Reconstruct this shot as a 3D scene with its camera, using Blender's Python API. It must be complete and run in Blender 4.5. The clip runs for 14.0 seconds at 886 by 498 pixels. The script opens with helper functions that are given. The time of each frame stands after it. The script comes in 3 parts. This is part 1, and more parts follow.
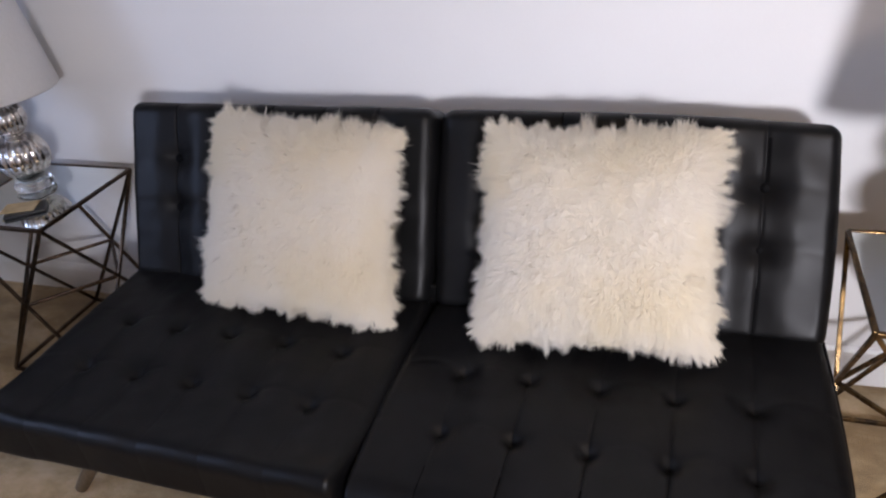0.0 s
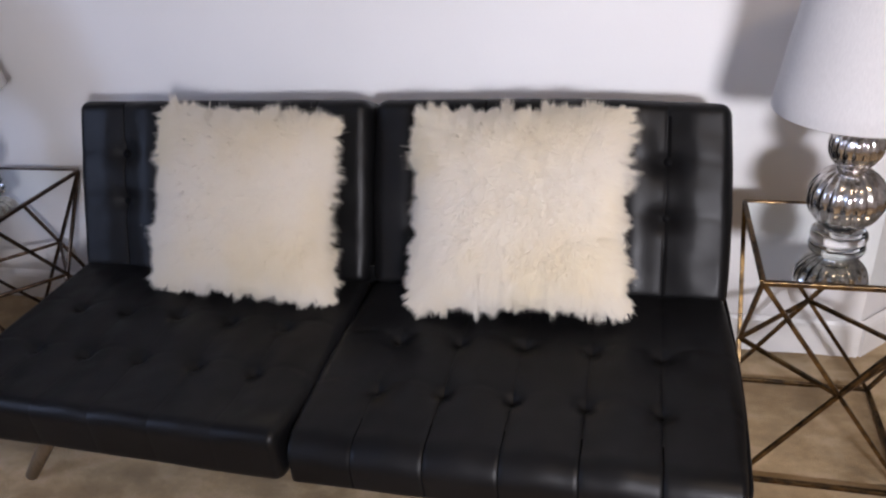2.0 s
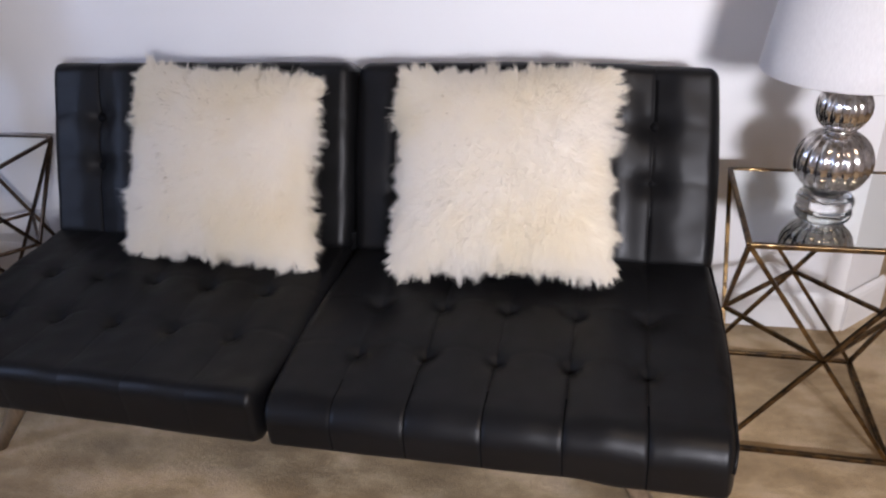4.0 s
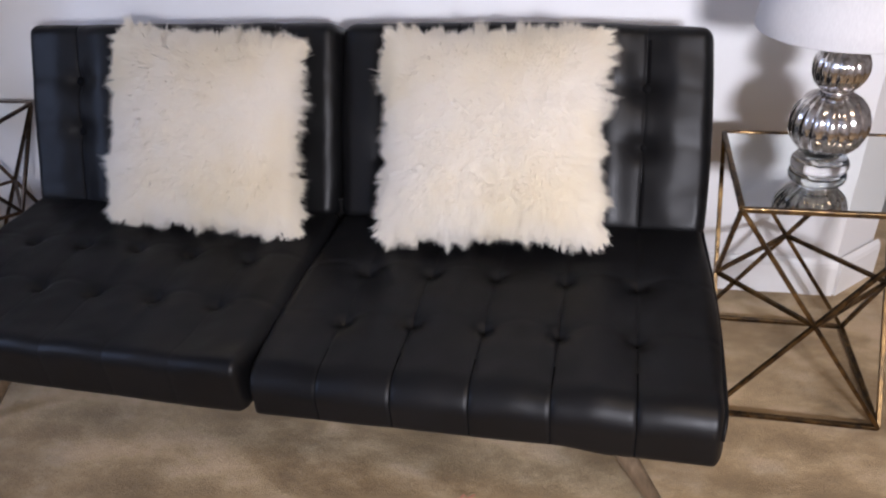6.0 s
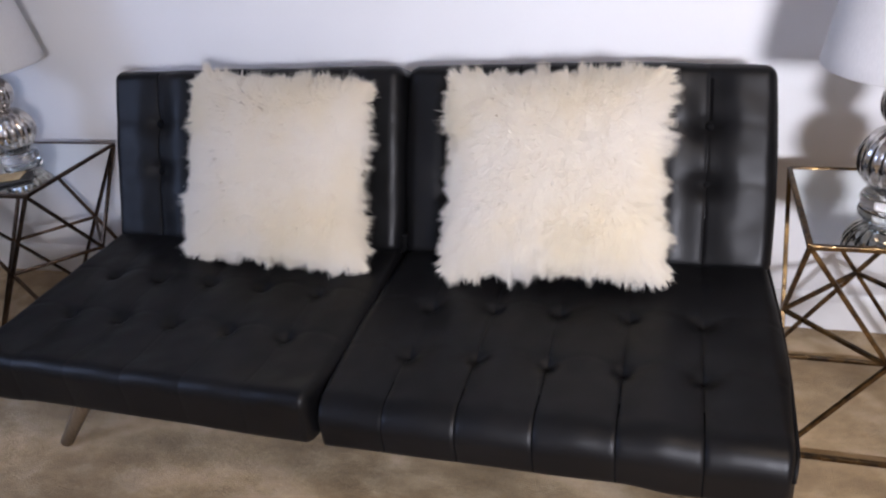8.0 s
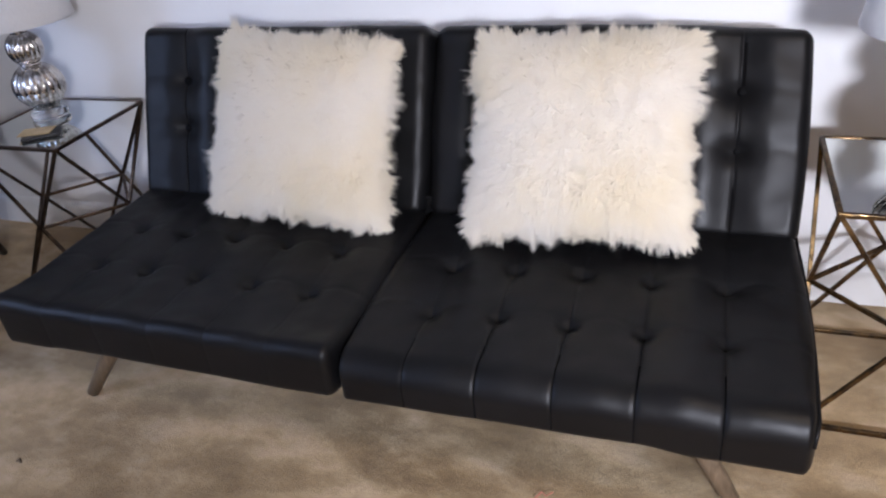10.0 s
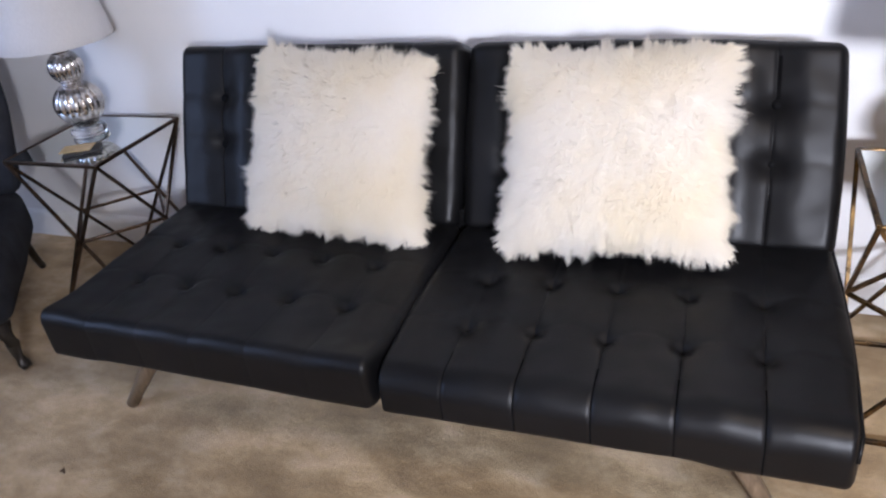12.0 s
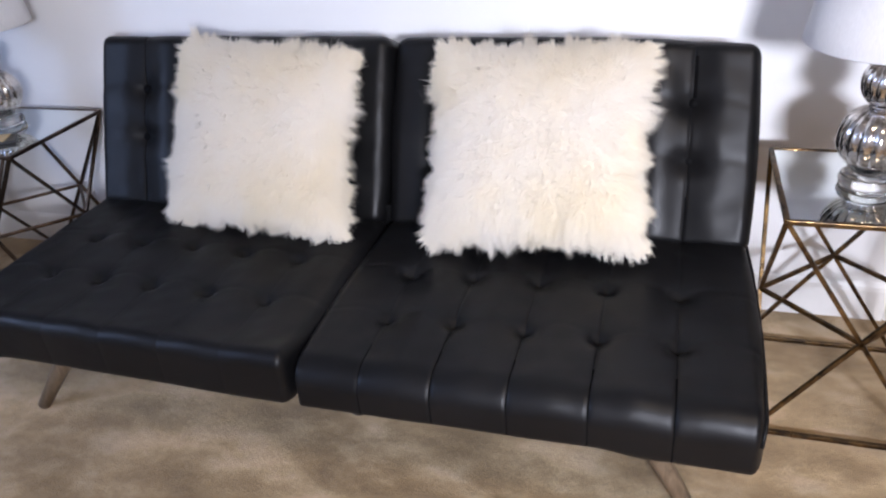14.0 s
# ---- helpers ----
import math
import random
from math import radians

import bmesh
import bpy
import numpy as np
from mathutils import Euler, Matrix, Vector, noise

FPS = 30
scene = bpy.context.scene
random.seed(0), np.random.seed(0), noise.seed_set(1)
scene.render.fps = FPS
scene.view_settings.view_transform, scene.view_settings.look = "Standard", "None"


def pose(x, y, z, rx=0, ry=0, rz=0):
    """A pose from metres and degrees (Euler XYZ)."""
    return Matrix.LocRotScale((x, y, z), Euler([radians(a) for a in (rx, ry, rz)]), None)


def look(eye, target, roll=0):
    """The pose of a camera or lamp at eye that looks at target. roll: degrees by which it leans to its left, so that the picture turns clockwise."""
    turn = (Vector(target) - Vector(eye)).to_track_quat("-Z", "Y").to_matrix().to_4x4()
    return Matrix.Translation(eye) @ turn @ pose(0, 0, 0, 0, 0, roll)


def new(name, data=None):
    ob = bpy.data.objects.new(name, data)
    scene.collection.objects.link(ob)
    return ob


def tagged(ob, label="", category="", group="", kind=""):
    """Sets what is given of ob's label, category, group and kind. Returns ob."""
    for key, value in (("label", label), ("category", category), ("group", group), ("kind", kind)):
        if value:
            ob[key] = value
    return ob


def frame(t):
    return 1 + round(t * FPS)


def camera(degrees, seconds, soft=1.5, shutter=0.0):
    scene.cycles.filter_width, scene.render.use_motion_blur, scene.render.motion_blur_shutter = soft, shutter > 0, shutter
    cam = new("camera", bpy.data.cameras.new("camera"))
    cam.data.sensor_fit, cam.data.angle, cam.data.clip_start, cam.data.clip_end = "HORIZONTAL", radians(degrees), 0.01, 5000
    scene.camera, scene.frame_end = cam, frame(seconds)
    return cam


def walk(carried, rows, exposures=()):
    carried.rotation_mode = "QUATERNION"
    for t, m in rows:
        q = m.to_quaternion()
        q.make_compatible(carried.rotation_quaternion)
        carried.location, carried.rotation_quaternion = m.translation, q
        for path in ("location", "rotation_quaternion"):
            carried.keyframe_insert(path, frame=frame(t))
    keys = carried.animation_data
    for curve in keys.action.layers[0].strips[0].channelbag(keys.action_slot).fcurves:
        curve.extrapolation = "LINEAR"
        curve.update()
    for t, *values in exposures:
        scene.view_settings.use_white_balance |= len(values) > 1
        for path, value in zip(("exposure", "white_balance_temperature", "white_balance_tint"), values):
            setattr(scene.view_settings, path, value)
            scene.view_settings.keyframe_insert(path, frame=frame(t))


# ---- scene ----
cam = camera(62.2, 14.0, soft=2.2)
PATH = [
    (0,(0.558,-0.811,1.433),(-0.053,0.781,0.388),-6.5),
    (0.2,(0.582,-0.883,1.357),(0.06,0.784,0.384),-4.3),
    (0.3,(0.59,-0.917,1.348),(0.078,0.742,0.355),-4.9),
    (0.5,(0.616,-0.932,1.388),(0.092,0.686,0.336),-5.7),
    (0.7,(0.625,-0.961,1.358),(0.076,0.687,0.367),-5.5),
    (1,(0.628,-0.956,1.4),(0.095,0.691,0.398),-6.5),
    (1.5,(0.64,-0.952,1.397),(0.125,0.72,0.427),-5.6),
    (2,(0.649,-0.96,1.386),(0.147,0.705,0.399),-5.8),
    (4.3,(0.636,-0.975,1.304),(0.187,0.697,0.303),-4.4),
    (4.5,(0.629,-0.976,1.305),(0.154,0.679,0.287),-4.9),
    (5,(0.652,-0.966,1.297),(0.219,0.688,0.26),-4.9),
    (5.3,(0.658,-0.964,1.289),(0.256,0.706,0.264),-5.3),
    (5.5,(0.664,-0.953,1.293),(0.261,0.709,0.257),-6.0),
    (6,(0.651,-0.945,1.291),(0.216,0.682,0.213),-4.7),
    (6.3,(0.628,-0.963,1.301),(0.129,0.675,0.268),-5.4),
    (6.5,(0.624,-0.958,1.303),(0.102,0.688,0.294),-5.6),
    (7,(0.615,-0.963,1.312),(0.032,0.667,0.311),-6.5),
    (7.5,(0.626,-0.966,1.314),(0.042,0.674,0.329),-6.9),
    (9.8,(0.657,-0.988,1.301),(0.066,0.617,0.263),-5.8),
    (10,(0.635,-0.989,1.287),(0.005,0.598,0.245),-6.4),
    (10.2,(0.625,-0.997,1.295),(-0.071,0.553,0.241),-7.6),
    (10.5,(0.633,-0.981,1.298),(-0.016,0.581,0.23),-7.8),
    (10.7,(0.635,-0.984,1.306),(0.012,0.59,0.241),-8.8),
    (11,(0.628,-0.988,1.297),(-0.001,0.597,0.252),-8.5),
    (11.5,(0.604,-1.007,1.305),(-0.081,0.566,0.278),-7.4),
    (12,(0.608,-1.009,1.308),(-0.076,0.573,0.294),-7.5),
    (12.5,(0.604,-1.011,1.302),(-0.078,0.573,0.288),-7.0),
    (13,(0.621,-1.0,1.295),(-0.02,0.594,0.271),-6.0),
    (13.5,(0.622,-0.994,1.296),(0.008,0.609,0.27),-6.6),
    (14,(0.663,-1.001,1.264),(0.107,0.639,0.262),-4.8),
]
walk(cam, [(t, look(eye, target, roll)) for t, eye, target, roll in PATH],
     exposures=[(0.0, -0.03, 5980, 17.5), (2.0, -0.06, 5980, 17.5), (4.5, 0.11, 5880, 17.5), (7.5, 0.13, 5810, 17.5), (10.0, 0.29, 5660, 16), (10.5, 0.36, 5645, 16), (11.0, 0.45, 5610, 16), (14.0, 0.47, 5610, 16)])

# ---------------------------------------------------------------- light
world = bpy.data.worlds.new("world")
scene.world = world
world.use_nodes = True
wn = world.node_tree.nodes
sky = wn.new("ShaderNodeTexSky")
sky.sky_type, sky.sun_disc = "NISHITA", False
sky.sun_elevation, sky.sun_rotation = radians(35), radians(160)
world.node_tree.links.new(sky.outputs[0], wn["Background"].inputs[0])
wn["Background"].inputs[1].default_value = 0.1


def window_light(name, eye, target, w, h, power, colour, spread=180):
    lamp = bpy.data.lights.new(name, "AREA")
    lamp.spread = radians(spread)
    lamp.shape, lamp.size, lamp.size_y, lamp.energy, lamp.color = "RECTANGLE", w, h, power, colour
    ob = new(name, lamp)
    ob.matrix_world = look(eye, target)
    return ob


# daylight in the small front window and in the wide side window, and the warm ceiling lamp
window_light("daylight_front", (1.60, -2.62, 1.50), (0.44, 0.6, 0.52), 0.42, 0.26, 21.5, (1.0, 0.972, 0.945), 80)
window_light("daylight_side", (-3.305, -2.08, 1.82), (0.0, -2.08, 1.82), 1.0, 0.90, 35, (0.57, 0.71, 1.0))
glow = bpy.data.lights.new("ceiling_bulb", "AREA")
glow.shape, glow.size, glow.energy, glow.color = "DISK", 0.34, 15.5, (1.0, 0.74, 0.46)
new("ceiling_bulb", glow).matrix_world = pose(1.5, -1.1, 2.36)


# ---------------------------------------------------------------- materials
def material(name, colour, rough=0.5, metal=0.0):
    m = bpy.data.materials.new(name)
    m.use_nodes = True
    b = m.node_tree.nodes["Principled BSDF"]
    b.inputs["Base Color"].default_value = (*colour, 1)
    b.inputs["Roughness"].default_value = rough
    b.inputs["Metallic"].default_value = metal
    return m, m.node_tree.nodes, m.node_tree.links, b


def coords(n, l, scale=1.0):
    """Object coordinates in metres, times scale."""
    tc = n.new("ShaderNodeTexCoord")
    mp = n.new("ShaderNodeMapping")
    mp.inputs["Scale"].default_value = (scale, scale, scale) if not isinstance(scale, tuple) else scale
    l.new(tc.outputs["Object"], mp.inputs["Vector"])
    return mp.outputs["Vector"]


def noise_tex(n, l, vec, scale, detail=4.0, rough=0.55):
    t = n.new("ShaderNodeTexNoise")
    t.inputs["Scale"].default_value, t.inputs["Detail"].default_value, t.inputs["Roughness"].default_value = scale, detail, rough
    l.new(vec, t.inputs["Vector"])
    return t.outputs["Fac"]


def ramp(n, l, fac, stops):
    r = n.new("ShaderNodeValToRGB")
    while len(r.color_ramp.elements) < len(stops):
        r.color_ramp.elements.new(0.5)
    for e, (p, c) in zip(r.color_ramp.elements, stops):
        e.position, e.color = p, (*c, 1) if isinstance(c, tuple) else (c, c, c, 1)
    l.new(fac, r.inputs["Fac"])
    return r.outputs["Color"]


def mix(n, l, fac, a, b, how="MIX"):
    x = n.new("ShaderNodeMix")
    x.data_type, x.blend_type = "RGBA", how
    for sock, v in ((x.inputs[0], fac), (x.inputs[6], a), (x.inputs[7], b)):
        if isinstance(v, (int, float)):
            sock.default_value = v
        elif isinstance(v, tuple):
            sock.default_value = (*v, 1)
        else:
            l.new(v, sock)
    return x.outputs[2]


def bump(n, l, b, height, strength, distance):
    x = n.new("ShaderNodeBump")
    x.inputs["Strength"].default_value, x.inputs["Distance"].default_value = strength, distance
    l.new(height, x.inputs["Height"])
    l.new(x.outputs["Normal"], b.inputs["Normal"])
    return x


def make_wall():
    m, n, l, b = material("wall_paint", (0.8, 0.79, 0.78), 0.6)
    v = coords(n, l)
    big = noise_tex(n, l, v, 1.3, 3)
    l.new(ramp(n, l, big, [(0.3, (0.77, 0.76, 0.755)), (0.7, (0.83, 0.82, 0.815))]), b.inputs["Base Color"])
    bump(n, l, b, noise_tex(n, l, v, 160, 3), 0.12, 0.002)
    return m


def make_trim():
    m, n, l, b = material("trim_paint", (0.82, 0.81, 0.8), 0.35)
    v = coords(n, l)
    l.new(ramp(n, l, noise_tex(n, l, v, 7, 4), [(0.3, (0.76, 0.75, 0.73)), (0.6, (0.84, 0.83, 0.82))]), b.inputs["Base Color"])
    return m


def make_carpet():
    m, n, l, b = material("carpet_pile", (0.36, 0.28, 0.2), 0.95)
    v = coords(n, l)
    cloud = noise_tex(n, l, coords(n, l, (0.75, 1.25, 1.0)), 5.5, 7, 0.66)
    streak = noise_tex(n, l, coords(n, l, (1.0, 1.5, 1.0)), 2.3, 5, 0.6)
    fine = noise_tex(n, l, v, 260, 3, 0.7)
    base = ramp(n, l, cloud, [(0.37, (0.280, 0.203, 0.110)), (0.475, (0.445, 0.335, 0.190)), (0.54, (0.610, 0.485, 0.305)), (0.63, (0.760, 0.640, 0.460))])
    base = mix(n, l, 0.45, base, ramp(n, l, streak, [(0.40, (0.220, 0.155, 0.072)), (0.62, (0.610, 0.480, 0.285))]))
    base = mix(n, l, 0.35, base, ramp(n, l, fine, [(0.3, (0.200, 0.145, 0.085)), (0.7, (0.600, 0.492, 0.340))]), "OVERLAY")
    l.new(base, b.inputs["Base Color"])
    add = n.new("ShaderNodeMath")
    add.operation = "MULTIPLY_ADD"
    l.new(fine, add.inputs[0])
    add.inputs[1].default_value = 0.3
    l.new(cloud, add.inputs[2])
    bump(n, l, b, add.outputs[0], 0.55, 0.022)
    b.inputs["Sheen Weight"].default_value = 0.3
    b.inputs["Specular IOR Level"].default_value = 0.1
    return m


def make_leather(name="black_leather", colour=(0.0035, 0.0035, 0.004)):
    m, n, l, b = material(name, colour, 0.4)
    v = coords(n, l)
    vor = n.new("ShaderNodeTexVoronoi")
    vor.inputs["Scale"].default_value = 420
    l.new(v, vor.inputs["Vector"])
    soft = noise_tex(n, l, v, 9, 5, 0.6)
    l.new(ramp(n, l, soft, [(0.3, 0.38), (0.7, 0.50)]), b.inputs["Roughness"])
    l.new(ramp(n, l, noise_tex(n, l, v, 5, 4), [(0.3, tuple(c * 0.75 for c in colour)), (0.7, tuple(c * 1.5 for c in colour))]), b.inputs["Base Color"])
    h = mix(n, l, 0.75, vor.outputs["Distance"], noise_tex(n, l, v, 38, 4))
    bump(n, l, b, h, 0.16, 0.0025)
    b.inputs["Specular IOR Level"].default_value = 0.22
    return m


def make_fur():
    m, n, l, b = material("cream_fur", (0.8, 0.74, 0.62), 0.85)
    v = coords(n, l)
    geo = n.new("ShaderNodeNewGeometry")
    patch = noise_tex(n, l, v, 4, 4)
    base = ramp(n, l, patch, [(0.36, (0.90, 0.868, 0.815)), (0.51, (0.89, 0.83, 0.71)), (0.64, (0.87, 0.775, 0.565))])
    strand = ramp(n, l, geo.outputs["Random Per Island"], [(0.0, (0.86, 0.81, 0.72)), (0.5, (0.89, 0.855, 0.79)), (1.0, (0.91, 0.89, 0.855))])
    l.new(mix(n, l, 0.36, base, strand), b.inputs["Base Color"])
    b.inputs["Specular IOR Level"].default_value = 0.15
    tr = n.new("ShaderNodeBsdfTranslucent")
    tr.inputs["Color"].default_value = (0.92, 0.88, 0.80, 1)
    ms = n.new("ShaderNodeMixShader")
    ms.inputs[0].default_value = 0.5
    l.new(b.outputs[0], ms.inputs[1])
    l.new(tr.outputs[0], ms.inputs[2])
    l.new(ms.outputs[0], n["Material Output"].inputs["Surface"])
    return m


def make_brass():
    m, n, l, b = material("antique_brass", (0.32, 0.22, 0.1), 0.34, 1.0)
    v = coords(n, l)
    l.new(ramp(n, l, noise_tex(n, l, v, 26, 5, 0.65), [(0.38, (0.05, 0.036, 0.024)), (0.68, (0.24, 0.15, 0.06))]), b.inputs["Base Color"])
    l.new(ramp(n, l, noise_tex(n, l, v, 60, 3), [(0.3, 0.25), (0.7, 0.5)]), b.inputs["Roughness"])
    return m


def make_bronze():
    m, n, l, b = material("dark_bronze", (0.1, 0.07, 0.05), 0.4, 1.0)
    v = coords(n, l)
    l.new(ramp(n, l, noise_tex(n, l, v, 26, 5, 0.65), [(0.35, (0.045, 0.032, 0.025)), (0.65, (0.15, 0.1, 0.065))]), b.inputs["Base Color"])
    return m


def make_mercury():
    m, n, l, b = material("mercury_glass", (0.72, 0.69, 0.66), 0.12, 1.0)
    v = coords(n, l)
    l.new(ramp(n, l, noise_tex(n, l, v, 70, 6, 0.7), [(0.35, (0.36, 0.32, 0.28)), (0.5, (0.66, 0.63, 0.6)), (0.7, (0.82, 0.8, 0.78))]), b.inputs["Base Color"])
    l.new(ramp(n, l, noise_tex(n, l, v, 45, 4), [(0.35, 0.06), (0.7, 0.24)]), b.inputs["Roughness"])
    return m


def make_shade():
    m, n, l, b = material("white_linen", (0.84, 0.83, 0.83), 0.9)
    v = coords(n, l)
    w = n.new("ShaderNodeTexNoise")
    w.inputs["Scale"].default_value = 1.0
    l.new(coords(n, l, (500.0, 500.0, 60.0)), w.inputs["Vector"])
    l.new(ramp(n, l, w.outputs["Fac"], [(0.3, (0.70, 0.69, 0.69)), (0.7, (0.77, 0.76, 0.76))]), b.inputs["Base Color"])
    bump(n, l, b, w.outputs["Fac"], 0.15, 0.001)
    tr = n.new("ShaderNodeBsdfTranslucent")
    tr.inputs["Color"].default_value = (0.8, 0.78, 0.74, 1)
    ms = n.new("ShaderNodeMixShader")
    ms.inputs[0].default_value = 0.2
    l.new(b.outputs[0], ms.inputs[1])
    l.new(tr.outputs[0], ms.inputs[2])
    l.new(ms.outputs[0], n["Material Output"].inputs["Surface"])
    return m


def make_fabric():
    m, n, l, b = material("charcoal_velvet", (0.022, 0.024, 0.03), 0.85)
    v = coords(n, l)
    l.new(ramp(n, l, noise_tex(n, l, v, 11, 5), [(0.3, (0.014, 0.015, 0.02)), (0.7, (0.034, 0.037, 0.046))]), b.inputs["Base Color"])
    bump(n, l, b, noise_tex(n, l, v, 300, 2), 0.3, 0.002)
    b.inputs["Specular IOR Level"].default_value = 0.2
    return m


def make_wood(name, dark, light, rough=0.4):
    m, n, l, b = material(name, dark, rough)
    g = noise_tex(n, l, coords(n, l, (30.0, 30.0, 3.0)), 3, 5, 0.6)
    l.new(ramp(n, l, g, [(0.3, dark), (0.7, light)]), b.inputs["Base Color"])
    return m


def make_glass():
    m, n, l, b = material("clear_acrylic", (0.97, 0.98, 0.98), 0.03)
    b.inputs["Transmission Weight"].default_value = 1.0
    b.inputs["IOR"].default_value = 1.49
    v = coords(n, l)
    bump(n, l, b, noise_tex(n, l, v, 35, 2), 0.25, 0.003)
    return m


def make_mirror():
    m, n, l, b = material("mirror_glass", (0.80, 0.83, 0.82), 0.02, 1.0)
    v = coords(n, l)
    l.new(ramp(n, l, noise_tex(n, l, v, 14, 5), [(0.4, 0.015), (0.75, 0.07)]), b.inputs["Roughness"])
    return m


def make_card():
    m, n, l, b = material("gold_card", (0.5, 0.36, 0.17), 0.45)
    v = coords(n, l)
    l.new(ramp(n, l, noise_tex(n, l, v, 40, 4), [(0.3, (0.42, 0.3, 0.14)), (0.7, (0.58, 0.44, 0.24))]), b.inputs["Base Color"])
    return m


WALL, TRIM, CARPET, LEATHER, FUR = make_wall(), make_trim(), make_carpet(), make_leather(), make_fur()
BRASS, BRONZE, MERCURY, SHADE, FABRIC = make_brass(), make_bronze(), make_mercury(), make_shade(), make_fabric()
GLASS, MIRROR, CARD = make_glass(), make_mirror(), make_card()
LEGWOOD = make_wood("leg_wood", (0.10, 0.07, 0.042), (0.21, 0.15, 0.095))
DARKWOOD = make_wood("ebony_wood", (0.012, 0.010, 0.009), (0.03, 0.025, 0.02), 0.35)
BUTTON = make_leather("button_leather")
# near-black without gloss, painted shade for the depth of the seams
SEAM_SHADE = material("seam_shade", (0.004, 0.004, 0.0045), 0.95)[0]
SEAM_SHADE.node_tree.nodes["Principled BSDF"].inputs["Specular IOR Level"].default_value = 0.05
# the buttons' gloss is taken out so that the dimples look shaded
for nd in BUTTON.node_tree.nodes:
    if nd.type == "BSDF_PRINCIPLED":
        nd.inputs["Specular IOR Level"].default_value = 0.02
BLACK = material("black_plastic", (0.015, 0.015, 0.016), 0.45)[0]
WHITE = material("white_plastic", (0.8, 0.8, 0.8), 0.35)[0]
RED = material("red_thread", (0.50, 0.17, 0.12), 0.8)[0]
BROWN = material("brown_fluff", (0.09, 0.06, 0.035), 0.9)[0]
CEIL = material("ceiling_paint", (0.82, 0.81, 0.79), 0.8)[0]


# ---------------------------------------------------------------- mesh helpers
def mesh_of(name, verts, faces, mat, smooth=False):
    me = bpy.data.meshes.new(name)
    me.from_pydata([tuple(v) for v in verts], [], faces)
    me.update()
    if smooth:
        me.polygons.foreach_set("use_smooth", [True] * len(me.polygons))
    me.materials.append(mat)
    return me


def part(name, bm, mat, parent=None, label="", smooth=False):
    """One mesh object, from a bmesh or from a mesh, under its parent."""
    if isinstance(bm, bmesh.types.BMesh):
        me = bpy.data.meshes.new(name)
        bmesh.ops.recalc_face_normals(bm, faces=bm.faces)
        bm.to_mesh(me)
        bm.free()
        if smooth:
            me.polygons.foreach_set("use_smooth", [True] * len(me.polygons))
        me.materials.append(mat)
    else:
        me = bm
    ob = new(name, me)
    ob.parent = parent
    if label:
        ob["label"] = label
    return ob


def thing(name, at, label, category, group="", turn=0.0):
    e = new(name)
    e.empty_display_size = 0.05
    e.matrix_world = pose(*at, 0, 0, turn)
    return tagged(e, label, category, group)


def add_box(bm, lo, hi, bevel=0.0, m=None):
    r = bmesh.ops.create_cube(bm, size=1.0)
    lo, hi = Vector(lo), Vector(hi)
    mid, size = (lo + hi) / 2, hi - lo
    mat = Matrix.Translation(mid) @ Matrix.Diagonal((*size, 1))
    bmesh.ops.transform(bm, matrix=(m @ mat) if m else mat, verts=r["verts"])
    if bevel:
        edges = list({e for v in r["verts"] for e in v.link_edges})
        bmesh.ops.bevel(bm, geom=edges, offset=bevel, segments=2, affect="EDGES", profile=0.5)
    return bm


def box(lo, hi, bevel=0.0):
    return add_box(bmesh.new(), lo, hi, bevel)


def beam(a, b, w, bevel=0.0012):
    """A square bar from a to b."""
    a, b = Vector(a), Vector(b)
    m = Matrix.Translation((a + b) / 2) @ (b - a).to_track_quat("Z", "Y").to_matrix().to_4x4()
    h = (b - a).length / 2
    bm = bmesh.new()
    add_box(bm, (-w / 2, -w / 2, -h), (w / 2, w / 2, h), bevel)
    bmesh.ops.transform(bm, matrix=m, verts=bm.verts)
    return bm


def revolve(name, profile, mat, seg=64, flutes=0, depth=0.0):
    """A body of revolution from (r, z) pairs, its side fluted if asked."""
    verts, faces = [], []
    for r, z in profile:
        for i in range(seg):
            a = 2 * math.pi * i / seg
            k = 1 - depth * (1 - abs(math.cos(a * flutes / 2)) ** 0.8) if flutes else 1
            verts.append((r * k * math.cos(a), r * k * math.sin(a), z))
    rows = len(profile)
    for j in range(rows - 1):
        for i in range(seg):
            i2 = (i + 1) % seg
            faces.append((j * seg + i, j * seg + i2, (j + 1) * seg + i2, (j + 1) * seg + i))
    faces.append(tuple(reversed(range(seg))))
    faces.append(tuple(range((rows - 1) * seg, rows * seg)))
    return mesh_of(name, verts, faces, mat, True)


def tube(points, radii, seg=12):
    """A tapered round limb along points."""
    bm = bmesh.new()
    rings = []
    pts = [Vector(p) for p in points]
    for i, p in enumerate(pts):
        d = (pts[min(i + 1, len(pts) - 1)] - pts[max(i - 1, 0)]).normalized()
        q = d.to_track_quat("Z", "Y")
        rings.append([bm.verts.new(p + q @ Vector((radii[i] * math.cos(2 * math.pi * k / seg), radii[i] * math.sin(2 * math.pi * k / seg), 0))) for k in range(seg)])
    for a, b in zip(rings, rings[1:]):
        for k in range(seg):
            bm.faces.new((a[k], a[(k + 1) % seg], b[(k + 1) % seg], b[k]))
    bm.faces.new(list(reversed(rings[0])))
    bm.faces.new(rings[-1])
    return bm


# ---------------------------------------------------------------- the room
YW, LEFT, RIGHT, FRONT, HIGH = 0.908, -3.3, 3.2, -2.6, 2.45


def structure(name, bm, mat, label, parent=None):
    return tagged(part(name, bm, mat, parent), label, kind="structure") if parent is None else part(name, bm, mat, parent)


